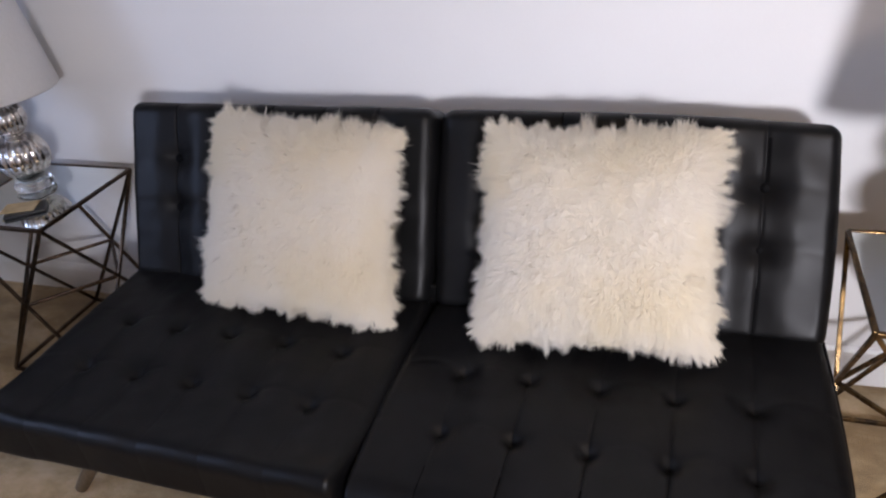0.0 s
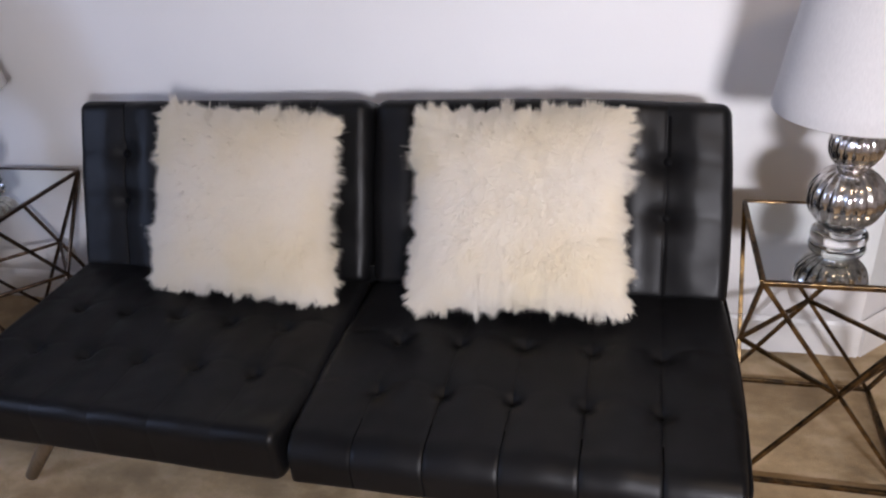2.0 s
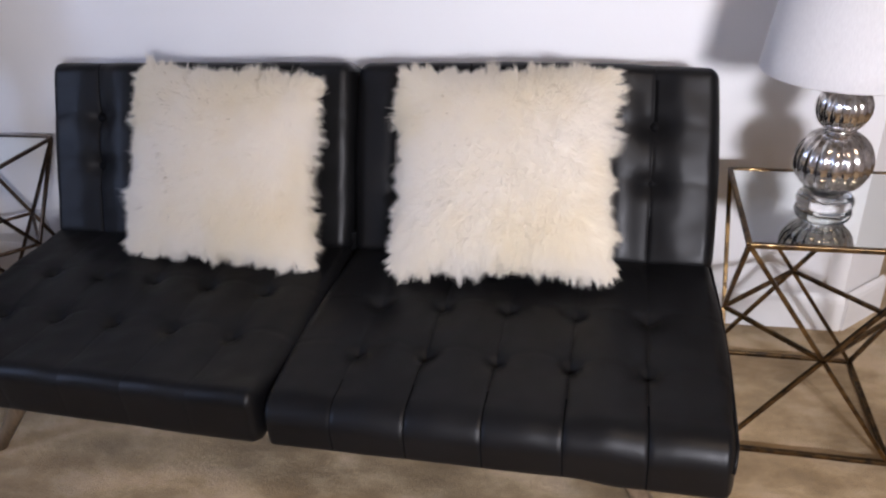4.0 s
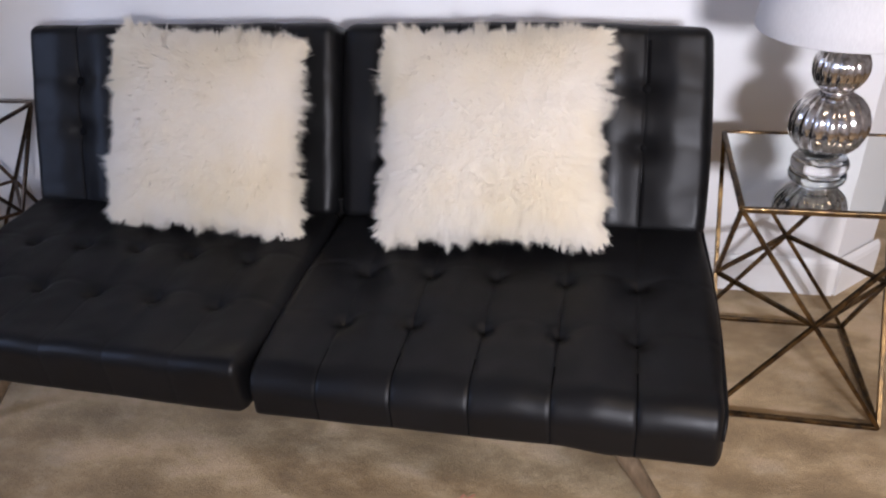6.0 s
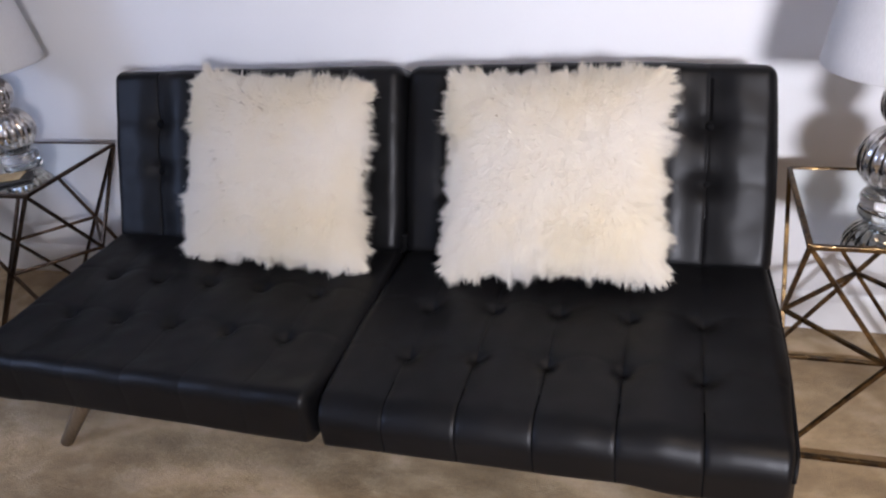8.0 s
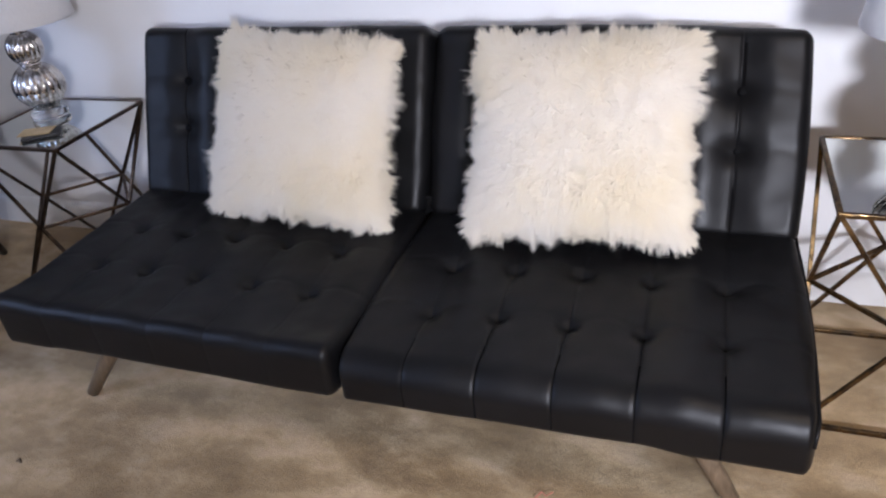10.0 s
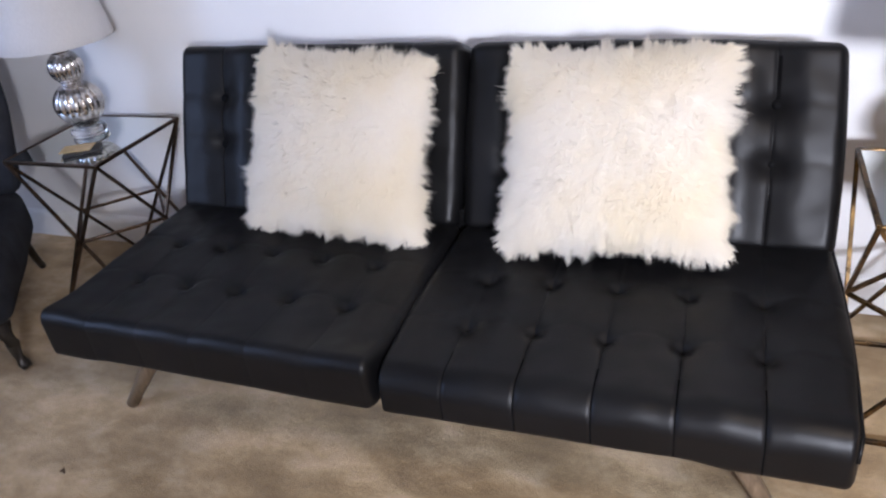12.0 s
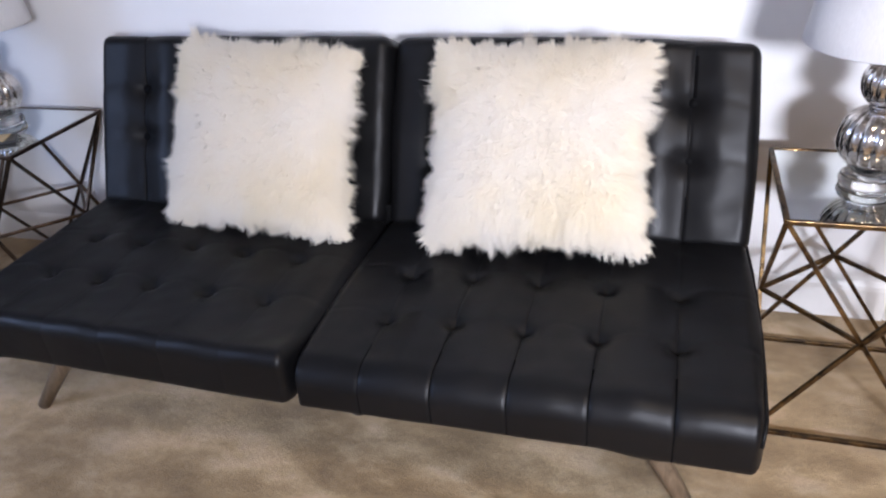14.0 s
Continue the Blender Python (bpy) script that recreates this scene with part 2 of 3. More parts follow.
def carpet_sheet():
    nx, ny = 240, 220
    xs, ys = np.linspace(LEFT - 0.2, RIGHT + 0.2, nx), np.linspace(FRONT - 0.2, 3.6, ny)
    verts = []
    for y in ys:
        for x in xs:
            h = 0.004 * noise.noise((x * 6, y * 6, 0)) + 0.003 * noise.noise((x * 17, y * 17, 3))
            verts.append((x, y, h - 0.006))
    faces = [(j * nx + i, j * nx + i + 1, (j + 1) * nx + i + 1, (j + 1) * nx + i) for j in range(ny - 1) for i in range(nx - 1)]
    return mesh_of("floor", verts, faces, CARPET, True)


tagged(part("floor", carpet_sheet(), CARPET), "beige brown plush carpet with cloudy pile marks", kind="structure")
# the wall behind the sofa ends in an angled corner, beyond which a passage opens
CX, CY = 1.265, 0.122
structure("wall_north", box((LEFT - 0.2, YW, -0.05), (CX, YW + 0.12, HIGH)), WALL, "white painted wall behind the sofa")
bm = bmesh.new()
base = [(CX, YW), (CX + CY, YW + CY), (CX + CY, YW + 1.6), (CX, YW + 1.6)]
lo, hi = [bm.verts.new((x, y, -0.05)) for x, y in base], [bm.verts.new((x, y, HIGH)) for x, y in base]
bm.faces.new(lo), bm.faces.new(hi)
for i in range(4):
    bm.faces.new((lo[i], lo[(i + 1) % 4], hi[(i + 1) % 4], hi[i]))
structure("wall_corner", bm, WALL, "white painted angled wall corner")
structure("wall_passage", box((CX, 3.5, -0.05), (RIGHT + 0.2, 3.62, HIGH)), WALL, "pale wall at the end of the passage")
structure("wall_east", box((RIGHT, FRONT, -0.05), (RIGHT + 0.12, 3.5, HIGH)), WALL, "white painted side wall")
structure("ceiling", box((LEFT - 0.3, FRONT - 0.3, HIGH + 0.003), (RIGHT + 0.3, 3.8, HIGH + 0.12)), CEIL, "plain white ceiling")


def holed_wall(name, axis, at, span, hole, thick, label):
    """A wall with one window opening through it. axis: the normal's; span: along the wall; hole: from, to, sill, head."""
    bm = bmesh.new()
    a, b = span
    h0, h1, z0, z1 = hole
    for u0, u1, v0, v1 in ((a, h0, -0.05, HIGH), (h1, b, -0.05, HIGH), (h0, h1, -0.05, z0), (h0, h1, z1, HIGH)):
        if axis == "y":
            add_box(bm, (u0, at - thick, v0), (u1, at, v1))
        else:
            add_box(bm, (at - thick, u0, v0), (at, u1, v1))
    return structure(name, bm, WALL, label)


holed_wall("wall_south", "y", FRONT, (LEFT - 0.2, RIGHT + 0.2), (1.36, 1.84, 1.34, 1.66), 0.12, "white wall with a small window")
holed_wall("wall_west", "x", LEFT, (FRONT, YW), (-2.56, -1.48, 1.33, 2.31), 0.12, "white wall with a wide window")


def window_unit(name, axis, at, h0, h1, z0, z1):
    w = tagged(new(name), "white framed window letting in daylight", kind="structure")
    t = 0.018
    for u0, u1, v0, v1 in ((h0, h0 + t, z0, z1), (h1 - t, h1, z0, z1), (h0 + t, h1 - t, z0, z0 + t), (h0 + t, h1 - t, z1 - t, z1)):
        lo, hi = ((u0, at - 0.03, v0), (u1, at + 0.012, v1)) if axis == "y" else ((at - 0.03, u0, v0), (at + 0.012, u1, v1))
        part("window_frame", box(lo, hi, 0.003), TRIM, w)
    return w


window_unit("window_1", "y", FRONT, 1.36, 1.84, 1.34, 1.66)
window_unit("window_2", "x", LEFT, -2.56, -1.48, 1.33, 2.31)


def skirting(name, a, b, h=0.11):
    """A baseboard with a rounded top from a to b, on the left of its run."""
    a, b = Vector((*a, 0)), Vector((*b, 0))
    d = (b - a).normalized()
    nrm = Vector((d.y, -d.x, 0))
    prof = [(0.001, -0.03), (0.014, -0.03), (0.014, h - 0.025), (0.011, h - 0.012), (0.006, h - 0.004), (0.001, h)]
    bm = bmesh.new()
    ends = [[bm.verts.new(p + nrm * u + Vector((0, 0, z))) for u, z in prof] for p in (a, b)]
    k = len(prof)
    for i in range(k):
        bm.faces.new((ends[0][i], ends[0][(i + 1) % k], ends[1][(i + 1) % k], ends[1][i]))
    bm.faces.new(ends[0]), bm.faces.new(ends[1])
    return structure(name, bm, TRIM, "white painted baseboard")


skirting("baseboard", (LEFT, YW), (CX + 0.006, YW))
skirting("baseboard", (CX + 0.006, YW), (CX + CY + 0.01, YW + CY))


fixture = thing("ceiling_lamp", (1.5, -1.1, HIGH), "round flush ceiling lamp with a frosted bowl", "ceiling lamp")
part("rim", revolve("rim", [(0.19, -0.03), (0.205, -0.025), (0.205, 0.0), (0.19, 0.0)], BRASS, 48), BRASS, fixture)
part("bowl", revolve("bowl", [(0.186, -0.028), (0.175, -0.040), (0.140, -0.056), (0.080, -0.068), (0.004, -0.072)], WHITE, 48), WHITE, fixture, "frosted white glass bowl")


# ---------------------------------------------------------------- sofa
HALF, COLS = 0.856, 6


def rounded_grid(name, size, radius, step, shape, mat):
    """A closed rounded block over x 0..size.x, y 0..size.y, z 0..size.z; shape(p, n) moves each point."""
    sx, sy, sz = size
    radii = radius if isinstance(radius, tuple) else ((radius, radius),) * 3
    radius = radii[0][0]
    nx, ny, nz = (max(2, round(s / step)) for s in size)
    if size[0] == HALF:
        nx = 30 * COLS
    index, verts, faces = {}, [], []

    def vert(i, j, k):
        key = (i, j, k)
        if key not in index:
            p = Vector((sx * i / nx, sy * j / ny, sz * k / nz))
            c = Vector([min(max(v, a), s - b) for v, s, (a, b) in zip(p, size, radii)])
            rad = [a if v < s / 2 else b for v, s, (a, b) in zip(p, size, radii)]
            d = Vector([(v - w) / q for v, w, q in zip(p, c, rad)])
            nrm = Vector((0, 0, 1))
            if d.length > 1e-9:
                d.normalize()
                p = Vector([w + q * e for w, q, e in zip(c, rad, d)])
                nrm = Vector([e / q for e, q in zip(d, rad)]).normalized()
            index[key] = len(verts)
            verts.append(shape(p, nrm))
        return index[key]

    def sheet(n1, n2, at, flip):
        for a in range(n1):
            for b in range(n2):
                q = [vert(*at(a, b)), vert(*at(a + 1, b)), vert(*at(a + 1, b + 1)), vert(*at(a, b + 1))]
                faces.append(tuple(reversed(q)) if flip else tuple(q))

    sheet(nx, ny, lambda a, b: (a, b, nz), False)
    sheet(nx, ny, lambda a, b: (a, b, 0), True)
    sheet(nx, nz, lambda a, b: (a, 0, b), False)
    sheet(nx, nz, lambda a, b: (a, ny, b), True)
    sheet(ny, nz, lambda a, b: (0, a, b), True)
    sheet(ny, nz, lambda a, b: (nx, a, b), False)
    me = mesh_of(name, verts, faces, mat, True)
    # the walls of the seams fold sharply
    me.polygons.foreach_set("use_smooth", [name == "backrest" or not (abs(p.normal.x) > 0.55 and radius < p.center.x < sx - radius and abs(p.center.x / (sx / COLS) - round(p.center.x / (sx / COLS))) < 0.008) for p in me.polygons])
    # a sunk row of matt black faces paints the shade in each seam
    me.materials.append(SEAM_SHADE)
    me.polygons.foreach_set("material_index", [int(radius < p.center.x < sx - radius and size[0] == HALF and abs(p.center.x - round(p.center.x / (sx / COLS)) * (sx / COLS)) < 0.0013 and (name == "backrest" or p.center.y < 0.10)) for p in me.polygons])
    return me


def tufting(length, rows, seed, radius=0.02, front=True, bulge=0.006, stitch=1.0, side=0):
    """The relief of a tufted cushion: seams along y at even columns, buttons where the rows cross them."""
    pitch = HALF / COLS

    def shape(p, n):
        x, y = p.x, p.y
        cell, j = HALF / (30 * COLS), round(p.x / (HALF / (30 * COLS)))
        if radius < x < HALF - radius and j % 30 in (1, 29):
            # the columns beside a seam lie close to it
            p.x = x = (j - (1 if j % 30 == 1 else -1)) * cell + (0.0016 if j % 30 == 1 else -0.0016)
        k = min(max(round(x / pitch), 1), COLS - 1)
        dx = x - k * pitch
        face = max(n.z, 0.0)
        rim = 0.55 * max(-n.y, 0.0) if front else 0.2 * max(n.y, 0.0)
        w = min(1.0, face + rim)
        seam = (0.004 if front else 0.0022) * math.exp(-abs(dx) / 0.006) + (0.002 if front else 0.0035) * math.exp(-(dx / 0.030) ** 2)
        seam += (0.0065 if front else 0.0012) * stitch * math.exp(-(dx / 0.0008) ** 2)
        if front:
            # the stitching is pulled tightest towards the front edge
            seam *= (0.12 + 0.63 * stitch) * (1.0 if y < 0.12 else max(0.4, 1.0 - 3.5 * (y - 0.12)))
        if front and side and k == 1:
            seam *= 0.45
        seam *= 0.8 + 0.35 * noise.noise((k * 3.1, y * 9, seed))
        dent = 0.0
        for r in rows:
            dy = y - r
            d2 = dx * dx + dy * dy
            if front:
                dent += 0.013 * math.exp(-d2 / 0.00028) + 0.0045 * math.exp(-d2 / 0.0018)
            else:
                # upright cushions crease sideways at each button
                dent += (0.005 + 0.003 * side) * math.exp(-(dx / 0.025) ** 2 - (dy / 0.022) ** 2) + 0.008 * math.exp(-(dx / 0.050) ** 2 - ((dy + 0.10 * abs(dx)) / 0.032) ** 2)
            fold = abs(dy - 0.006 * noise.noise((k * 7.7, r * 9, seed)) - 0.10 * abs(dx))
            dent += (0.0024 if front else 0.0004) * math.exp(-fold / 0.005) * math.exp(-(dx / 0.036) ** 2)
            # a shallow fold bows from button to button
            u = 2 * (x / pitch - math.floor(x / pitch)) - 1
            arc_y = dy - (0.026 if front else 0.014) * (1 - u * u)
            dent += (0.0018 if front else 0.0012) * math.exp(-(arc_y / (0.006 if front else 0.012)) ** 2) * (0.75 + 0.5 * noise.noise((x * 11, r * 31, seed)))
        puff = (0.0018 if front else 0.0045) * math.cos(math.pi * min(abs(dx) / (pitch / 2), 1.0) + math.pi) + 0.003 * noise.noise((x * 7, y * 7, seed)) + 0.0016 * noise.noise((x * 21, y * 21, seed + 4))
        out = p + n * (w * (face * puff - seam) - face * dent)
        out += n * 0.003 * noise.noise((x * 5, y * 5, p.z * 9 + seed))
        mid = math.sin(math.pi * min(max(x / HALF, 0), 1)) * math.sin(math.pi * min(max(y / length, 0), 1))
        out.z += face * 0.010 * mid
        out.x += n.x * abs(n.x) * bulge * math.sin(math.pi * min(max(y / length, 0), 1))
        f, up = x / HALF, min(max(y / length, 0), 1)
        if front:
            # the stuffing hangs lower at the outer ends
            e = (f - 0.68) / 0.11 if side else (0.20 - f) / 0.06
            e = min(max(e, 0.0), 1.0)
            # and the front edge stands up in a firm lip
            out.z += (0.009 * f if side else 0.017) * math.exp(-(max(y, 0.0) / 0.07) ** 2) * min(max(p.z / SEAT_T, 0), 1)
            out.z -= (0.011 if side else 0.005) * e * e * (3 - 2 * e) * (1 - min(max(p.z / SEAT_T, 0), 1))
        elif side:
            # the outer upper corner has slumped
            out.y -= 0.016 * up * max(0.0, (f - 0.45) / 0.55) ** 2
            out.x -= 0.012 * up * up * max(0.0, (f - 0.5) / 0.5)
        return out

    return shape


def button(at, m, parent, size=1.0):
    """A covered button sunk in its dimple."""
    prof = [(0.0006, -0.003), (0.007, -0.002), (0.008, 0.0005), (0.0065, 0.0025), (0.003, 0.0036), (0.0006, 0.0038)]
    prof = [(r * size, z) for r, z in prof]
    ob = part("button", revolve("button", prof, BUTTON, 14), BUTTON, parent)
    ob.matrix_parent_inverse = Matrix()
    ob.matrix_basis = m @ pose(*at)
    return ob


sofa = thing("sofa", (0, 0, 0), "black tufted faux leather split-back sofa bed", "sofa")
SEAT_LEN, SEAT_T, BACK_LEN, BACK_T = 0.60, 0.105, 0.472, 0.12
SEAT_ROWS, BACK_ROWS = ((0.198, 0.366), (0.186, 0.353)), (0.197, 0.326)
pitch = HALF / COLS
for side, x0 in ((0, -0.860), (1, 0.004)):
    # seat cushion, its front edge towards the room
    seat = part("seat_cushion", rounded_grid("seat_cushion", (HALF, SEAT_LEN, SEAT_T), ((0.018, 0.018), (0.030 + 0.030 * side, 0.03), (0.010, 0.028 + 0.022 * side)), 0.0062, tufting(SEAT_LEN, SEAT_ROWS[side], 3 + 11 * side, bulge=0.013, stitch=0.15 + 0.48 * side, side=side), LEATHER), LEATHER, sofa)
    if not side:
        # its seams are closed, without the painted strip of shade
        seat.data.polygons.foreach_set("material_index", [0] * len(seat.data.polygons))
    seat.matrix_basis = pose(x0, -0.052, 0.300 - 0.014 * side, 0.6, 0.85 - 1.7 * side, 0)
    for k in range(1, COLS):
        for r in SEAT_ROWS[side]:
            button((k * pitch, r, SEAT_T - 0.0222), Matrix(), seat)
    # backrest, reclined; the two halves lie at slightly different angles
    lean, foot = ((23.5, 0.508), (25.0, 0.512))[side]
    back = part("backrest", rounded_grid("backrest", (HALF, BACK_LEN, BACK_T), ((0.024 + 0.012 * side, 0.032 - 0.006 * side), (0.024, 0.028), (0.02, 0.034)), 0.0062, tufting(BACK_LEN, BACK_ROWS, 40 + 17 * side, front=False, side=side), LEATHER), LEATHER, sofa)
    # local y runs up the slope, local z towards the room
    back.matrix_basis = Matrix.Translation((x0, foot, 0.395)) @ Euler((radians(90 - lean), 0, 0)).to_matrix().to_4x4() @ Matrix.Translation((0, 0, -BACK_T))
    for k in range(1, COLS):
        for r in BACK_ROWS:
            # oversized here: their dull black stands in for shade in the dimples
            button((k * pitch, r, BACK_T - 0.0165 - 0.004 * side), Matrix(), back, 1.6)
# welts along the outer edges of the seat, and the hinge that joins the halves
for sx in (-1, 1):
    pts, n = [], 22
    for i in range(n + 1):
        y = 0.555 - 0.565 * i / n
        pts.append((sx * (0.857 + 0.009 * math.sin(math.pi * (y + 0.052) / SEAT_LEN)), y, 0.393 - 0.0005 * i))
    pts += [(sx * 0.856, -0.030, 0.372), (sx * 0.853, -0.043, 0.352)]
    part("welt", tube(pts, [0.0036] * len(pts), 8), LEATHER, sofa, "", True)
part("hinge", box((-0.06, 0.545, 0.27), (0.06, 0.60, 0.435), 0.004), LEATHER, sofa, "black hinge between the halves")
# steel frame under the cushions, and splayed legs
for x in (-0.7, -0.06, 0.06, 0.7):
    part("frame_rail", box((x - 0.015, 0.02, 0.268), (x + 0.015, 0.66, 0.297), 0.003), BLACK, sofa)
part("frame_rail", box((-0.8, 0.10, 0.25), (0.8, 0.13, 0.268), 0.003), BLACK, sofa)
part("frame_rail", box((-0.8, 0.55, 0.25), (0.8, 0.58, 0.268), 0.003), BLACK, sofa)
for sx, top, foot in ((-1, 0.687, 0.868), (1, 0.620, 0.780)):
    part("leg", tube([(sx * top, 0.155, 0.27), (sx * (top + foot) / 2, 0.128, 0.13), (sx * foot, 0.102, 0.0)], [0.025, 0.021, 0.016]), LEGWOOD, sofa, "tapered brown wooden leg", True)
    part("leg", tube([(sx * 0.66, 0.56, 0.27), (sx * 0.77, 0.62, 0.13), (sx * 0.85, 0.67, 0.0)], [0.024, 0.02, 0.014]), LEGWOOD, sofa, "tapered brown wooden leg", True)
part("centre_leg", tube([(-0.02, 0.262, 0.27), (-0.02, 0.262, 0.03), (-0.02, 0.262, 0.022), (-0.02, 0.262, 0.0)], [0.016, 0.016, 0.024, 0.026]), BLACK, sofa, "black round centre leg", True)


# ---------------------------------------------------------------- fur cushions
def fur_cushion(name, at, lean, turn, roll, w, h, t, seed, taper, label):
    """A cushion with a fabric core under long clumped strands. Local x across, y up, z to the front."""
    rng = np.random.default_rng(seed)
    c = thing(name, (0, 0, 0), label, "cushion", "cushions on the sofa")
    c.matrix_world = Matrix.Translation(at) @ Euler((0, 0, radians(turn))).to_matrix().to_4x4() @ Euler((radians(90 - lean), 0, 0)).to_matrix().to_4x4() @ Euler((0, 0, radians(roll))).to_matrix().to_4x4()

    def surface(u, v, s):
        """A point on the pillow, u and v in -1..1, s the side."""
        fall = np.maximum(0.0, (1 - np.abs(u) ** 2.6) * (1 - np.abs(v) ** 2.6)) ** 0.45
        pinch = 1 + (0.04 - 0.02 * v) * (np.abs(u) * np.abs(v)) ** 3
        return np.stack([u * w / 2 * (1 - 0.055 * (1 - v * v)) * pinch * (1 - taper * v), v * h / 2 * (1 - 0.045 * (1 - u * u)) * pinch, s * t / 2 * fall], -1)

    n = 24
    g = np.linspace(-1, 1, n)
    verts, faces = [], []
    for s in (1, -1):
        o = len(verts)
        for v in g:
            for u in g:
                verts.append(surface(np.array(u), np.array(v), s))
        for j in range(n - 1):
            for i in range(n - 1):
                q = (o + j * n + i, o + j * n + i + 1, o + (j + 1) * n + i + 1, o + (j + 1) * n + i)
                faces.append(q if s > 0 else tuple(reversed(q)))
    part("cover", mesh_of("cover", verts, faces, FUR, True), FUR, c)

    # strands: most on the front, a fringe on the rim, some behind
    m = 84000
    u, v = rng.uniform(-1, 1, m), rng.uniform(-1, 1, m)
    s = np.where(rng.random(m) < 0.85, 1, -1)
    rim = rng.random(m) < 0.24
    edge = rng.integers(0, 4, m)
    near = 1 - rng.random(m) ** 2 * 0.06
    u = np.where(rim & (edge == 0), near, np.where(rim & (edge == 1), -near, u))
    v = np.where(rim & (edge == 2), near, np.where(rim & (edge == 3), -near, v))
    p = surface(u, v, s)
    e = 0.02
    nu = surface(np.clip(u + e, -1, 1), v, s) - surface(np.clip(u - e, -1, 1), v, s)
    nv = surface(u, np.clip(v + e, -1, 1), s) - surface(u, np.clip(v - e, -1, 1), s)
    nrm = np.cross(nu, nv) * s[:, None]
    nrm /= np.linalg.norm(nrm, axis=1, keepdims=True) + 1e-12
    out = np.stack([np.sign(u) * np.abs(u) ** 6, np.sign(v) * np.abs(v) ** 6, np.zeros(m)], -1)
    # clumps draw their strands to one common lie
    k = 620
    ck = rng.uniform(-1, 1, (k, 2))
    which = np.argmin((u[:, None] - ck[None, :, 0]) ** 2 + (v[:, None] - ck[None, :, 1]) ** 2, axis=1)
    lie = rng.normal(0, 0.25, (k, 3))
    lie[:, 1] -= 0.35
    lie[:, 2] *= 0.3
    centre = surface(ck[:, 0], ck[:, 1], np.ones(k))
    length = (0.034 + 0.014 * rng.random(k))[which] * rng.uniform(0.75, 1.25, m)
    # the corners are trimmed shorter
    length *= 1 - 0.12 * (np.abs(u) * np.abs(v)) ** 6
    length = np.where(rim, length * (0.7 + 0.6 * rng.random(k)[which]), length)
    way = 0.16 * nrm + 1.15 * out + 0.8 * lie[which] + rng.normal(0, (0.2, 0.2, 0.1), (m, 3))
    way /= np.linalg.norm(way, axis=1, keepdims=True)
    tip = p + way * length[:, None]
    goal = centre[which] + lie[which] * 0.02 + np.array([0, 0, 0.022])
    pull = np.where(rim | (s < 0), 0.0, 0.14)[:, None]
    tip = tip * (1 - pull) + goal * pull
    tip[:, 1] -= 0.006
    # along the rim the strands hang together in pointed locks
    along, span = np.where(edge < 2, v, u), np.where(edge < 2, h, w)
    cell = np.floor((along + 1) * span / 2 / 0.0105).astype(int)
    lock = cell + 90 * edge
    bend = rng.normal(0, 0.0042, (380, 3))
    reach = rng.uniform(0.6, 1.1, 380)[lock]
    heart = ((cell + 0.5) * 0.0105 - span / 2)
    tip = np.where(rim[:, None], p + (tip - p) * reach[:, None] + bend[lock], tip)
    tip[:, 1] = np.where(rim & (edge < 2), tip[:, 1] * 0.62 + (heart + bend[lock][:, 1] - 0.006) * 0.38, tip[:, 1])
    tip[:, 0] = np.where(rim & (edge >= 2), tip[:, 0] * 0.62 + (heart + bend[lock][:, 0]) * 0.38, tip[:, 0])
    mid = (p + tip) / 2 + nrm * 0.004
    side = np.cross(way, nrm + rng.normal(0, 0.10, (m, 3)))
    side /= np.linalg.norm(side, axis=1, keepdims=True) + 1e-12
    strand = np.cross(side, way)
    turned = np.sign(np.sum(strand * nrm, axis=1, keepdims=True) + 1e-9)
    side, strand = side * turned, strand * turned
    wd = rng.uniform(0.0005, 0.0011, m)[:, None]
    vs = np.stack([p - side * wd, p + side * wd, mid + side * wd * 0.9, mid - side * wd * 0.9, tip], 1).reshape(-1, 3)
    fs = []
    for i in range(m):
        o = 5 * i
        fs.append((o, o + 1, o + 2, o + 3))
        fs.append((o + 3, o + 2, o + 4))
    pile = mesh_of("fur", vs, fs, FUR, True)
    # the pile shades as one soft surface, each strand tilting a little from it
    shade = 0.6 * nrm + 0.4 * strand
    shade /= np.linalg.norm(shade, axis=1, keepdims=True) + 1e-12
    pile.normals_split_custom_set_from_vertices(np.repeat(shade, 5, axis=0))
    fur = part("fur", pile, FUR, c, "long cream faux fur in loose clumps")
    fur["kind"] = "stuff"
    return c


fur_cushion("fur_cushion", (-0.298, 0.515, 0.624), 26, 0, -3.0, 0.450, 0.415, 0.13, 5, 0.012, "cream white shaggy fur cushion leaning on the sofa's backrest")
fur_cushion("fur_cushion", (0.391, 0.505, 0.633), 29, 0, 1.3, 0.440, 0.404, 0.13, 8, 0.014, "square cream shaggy fur cushion against the tufted backrest")


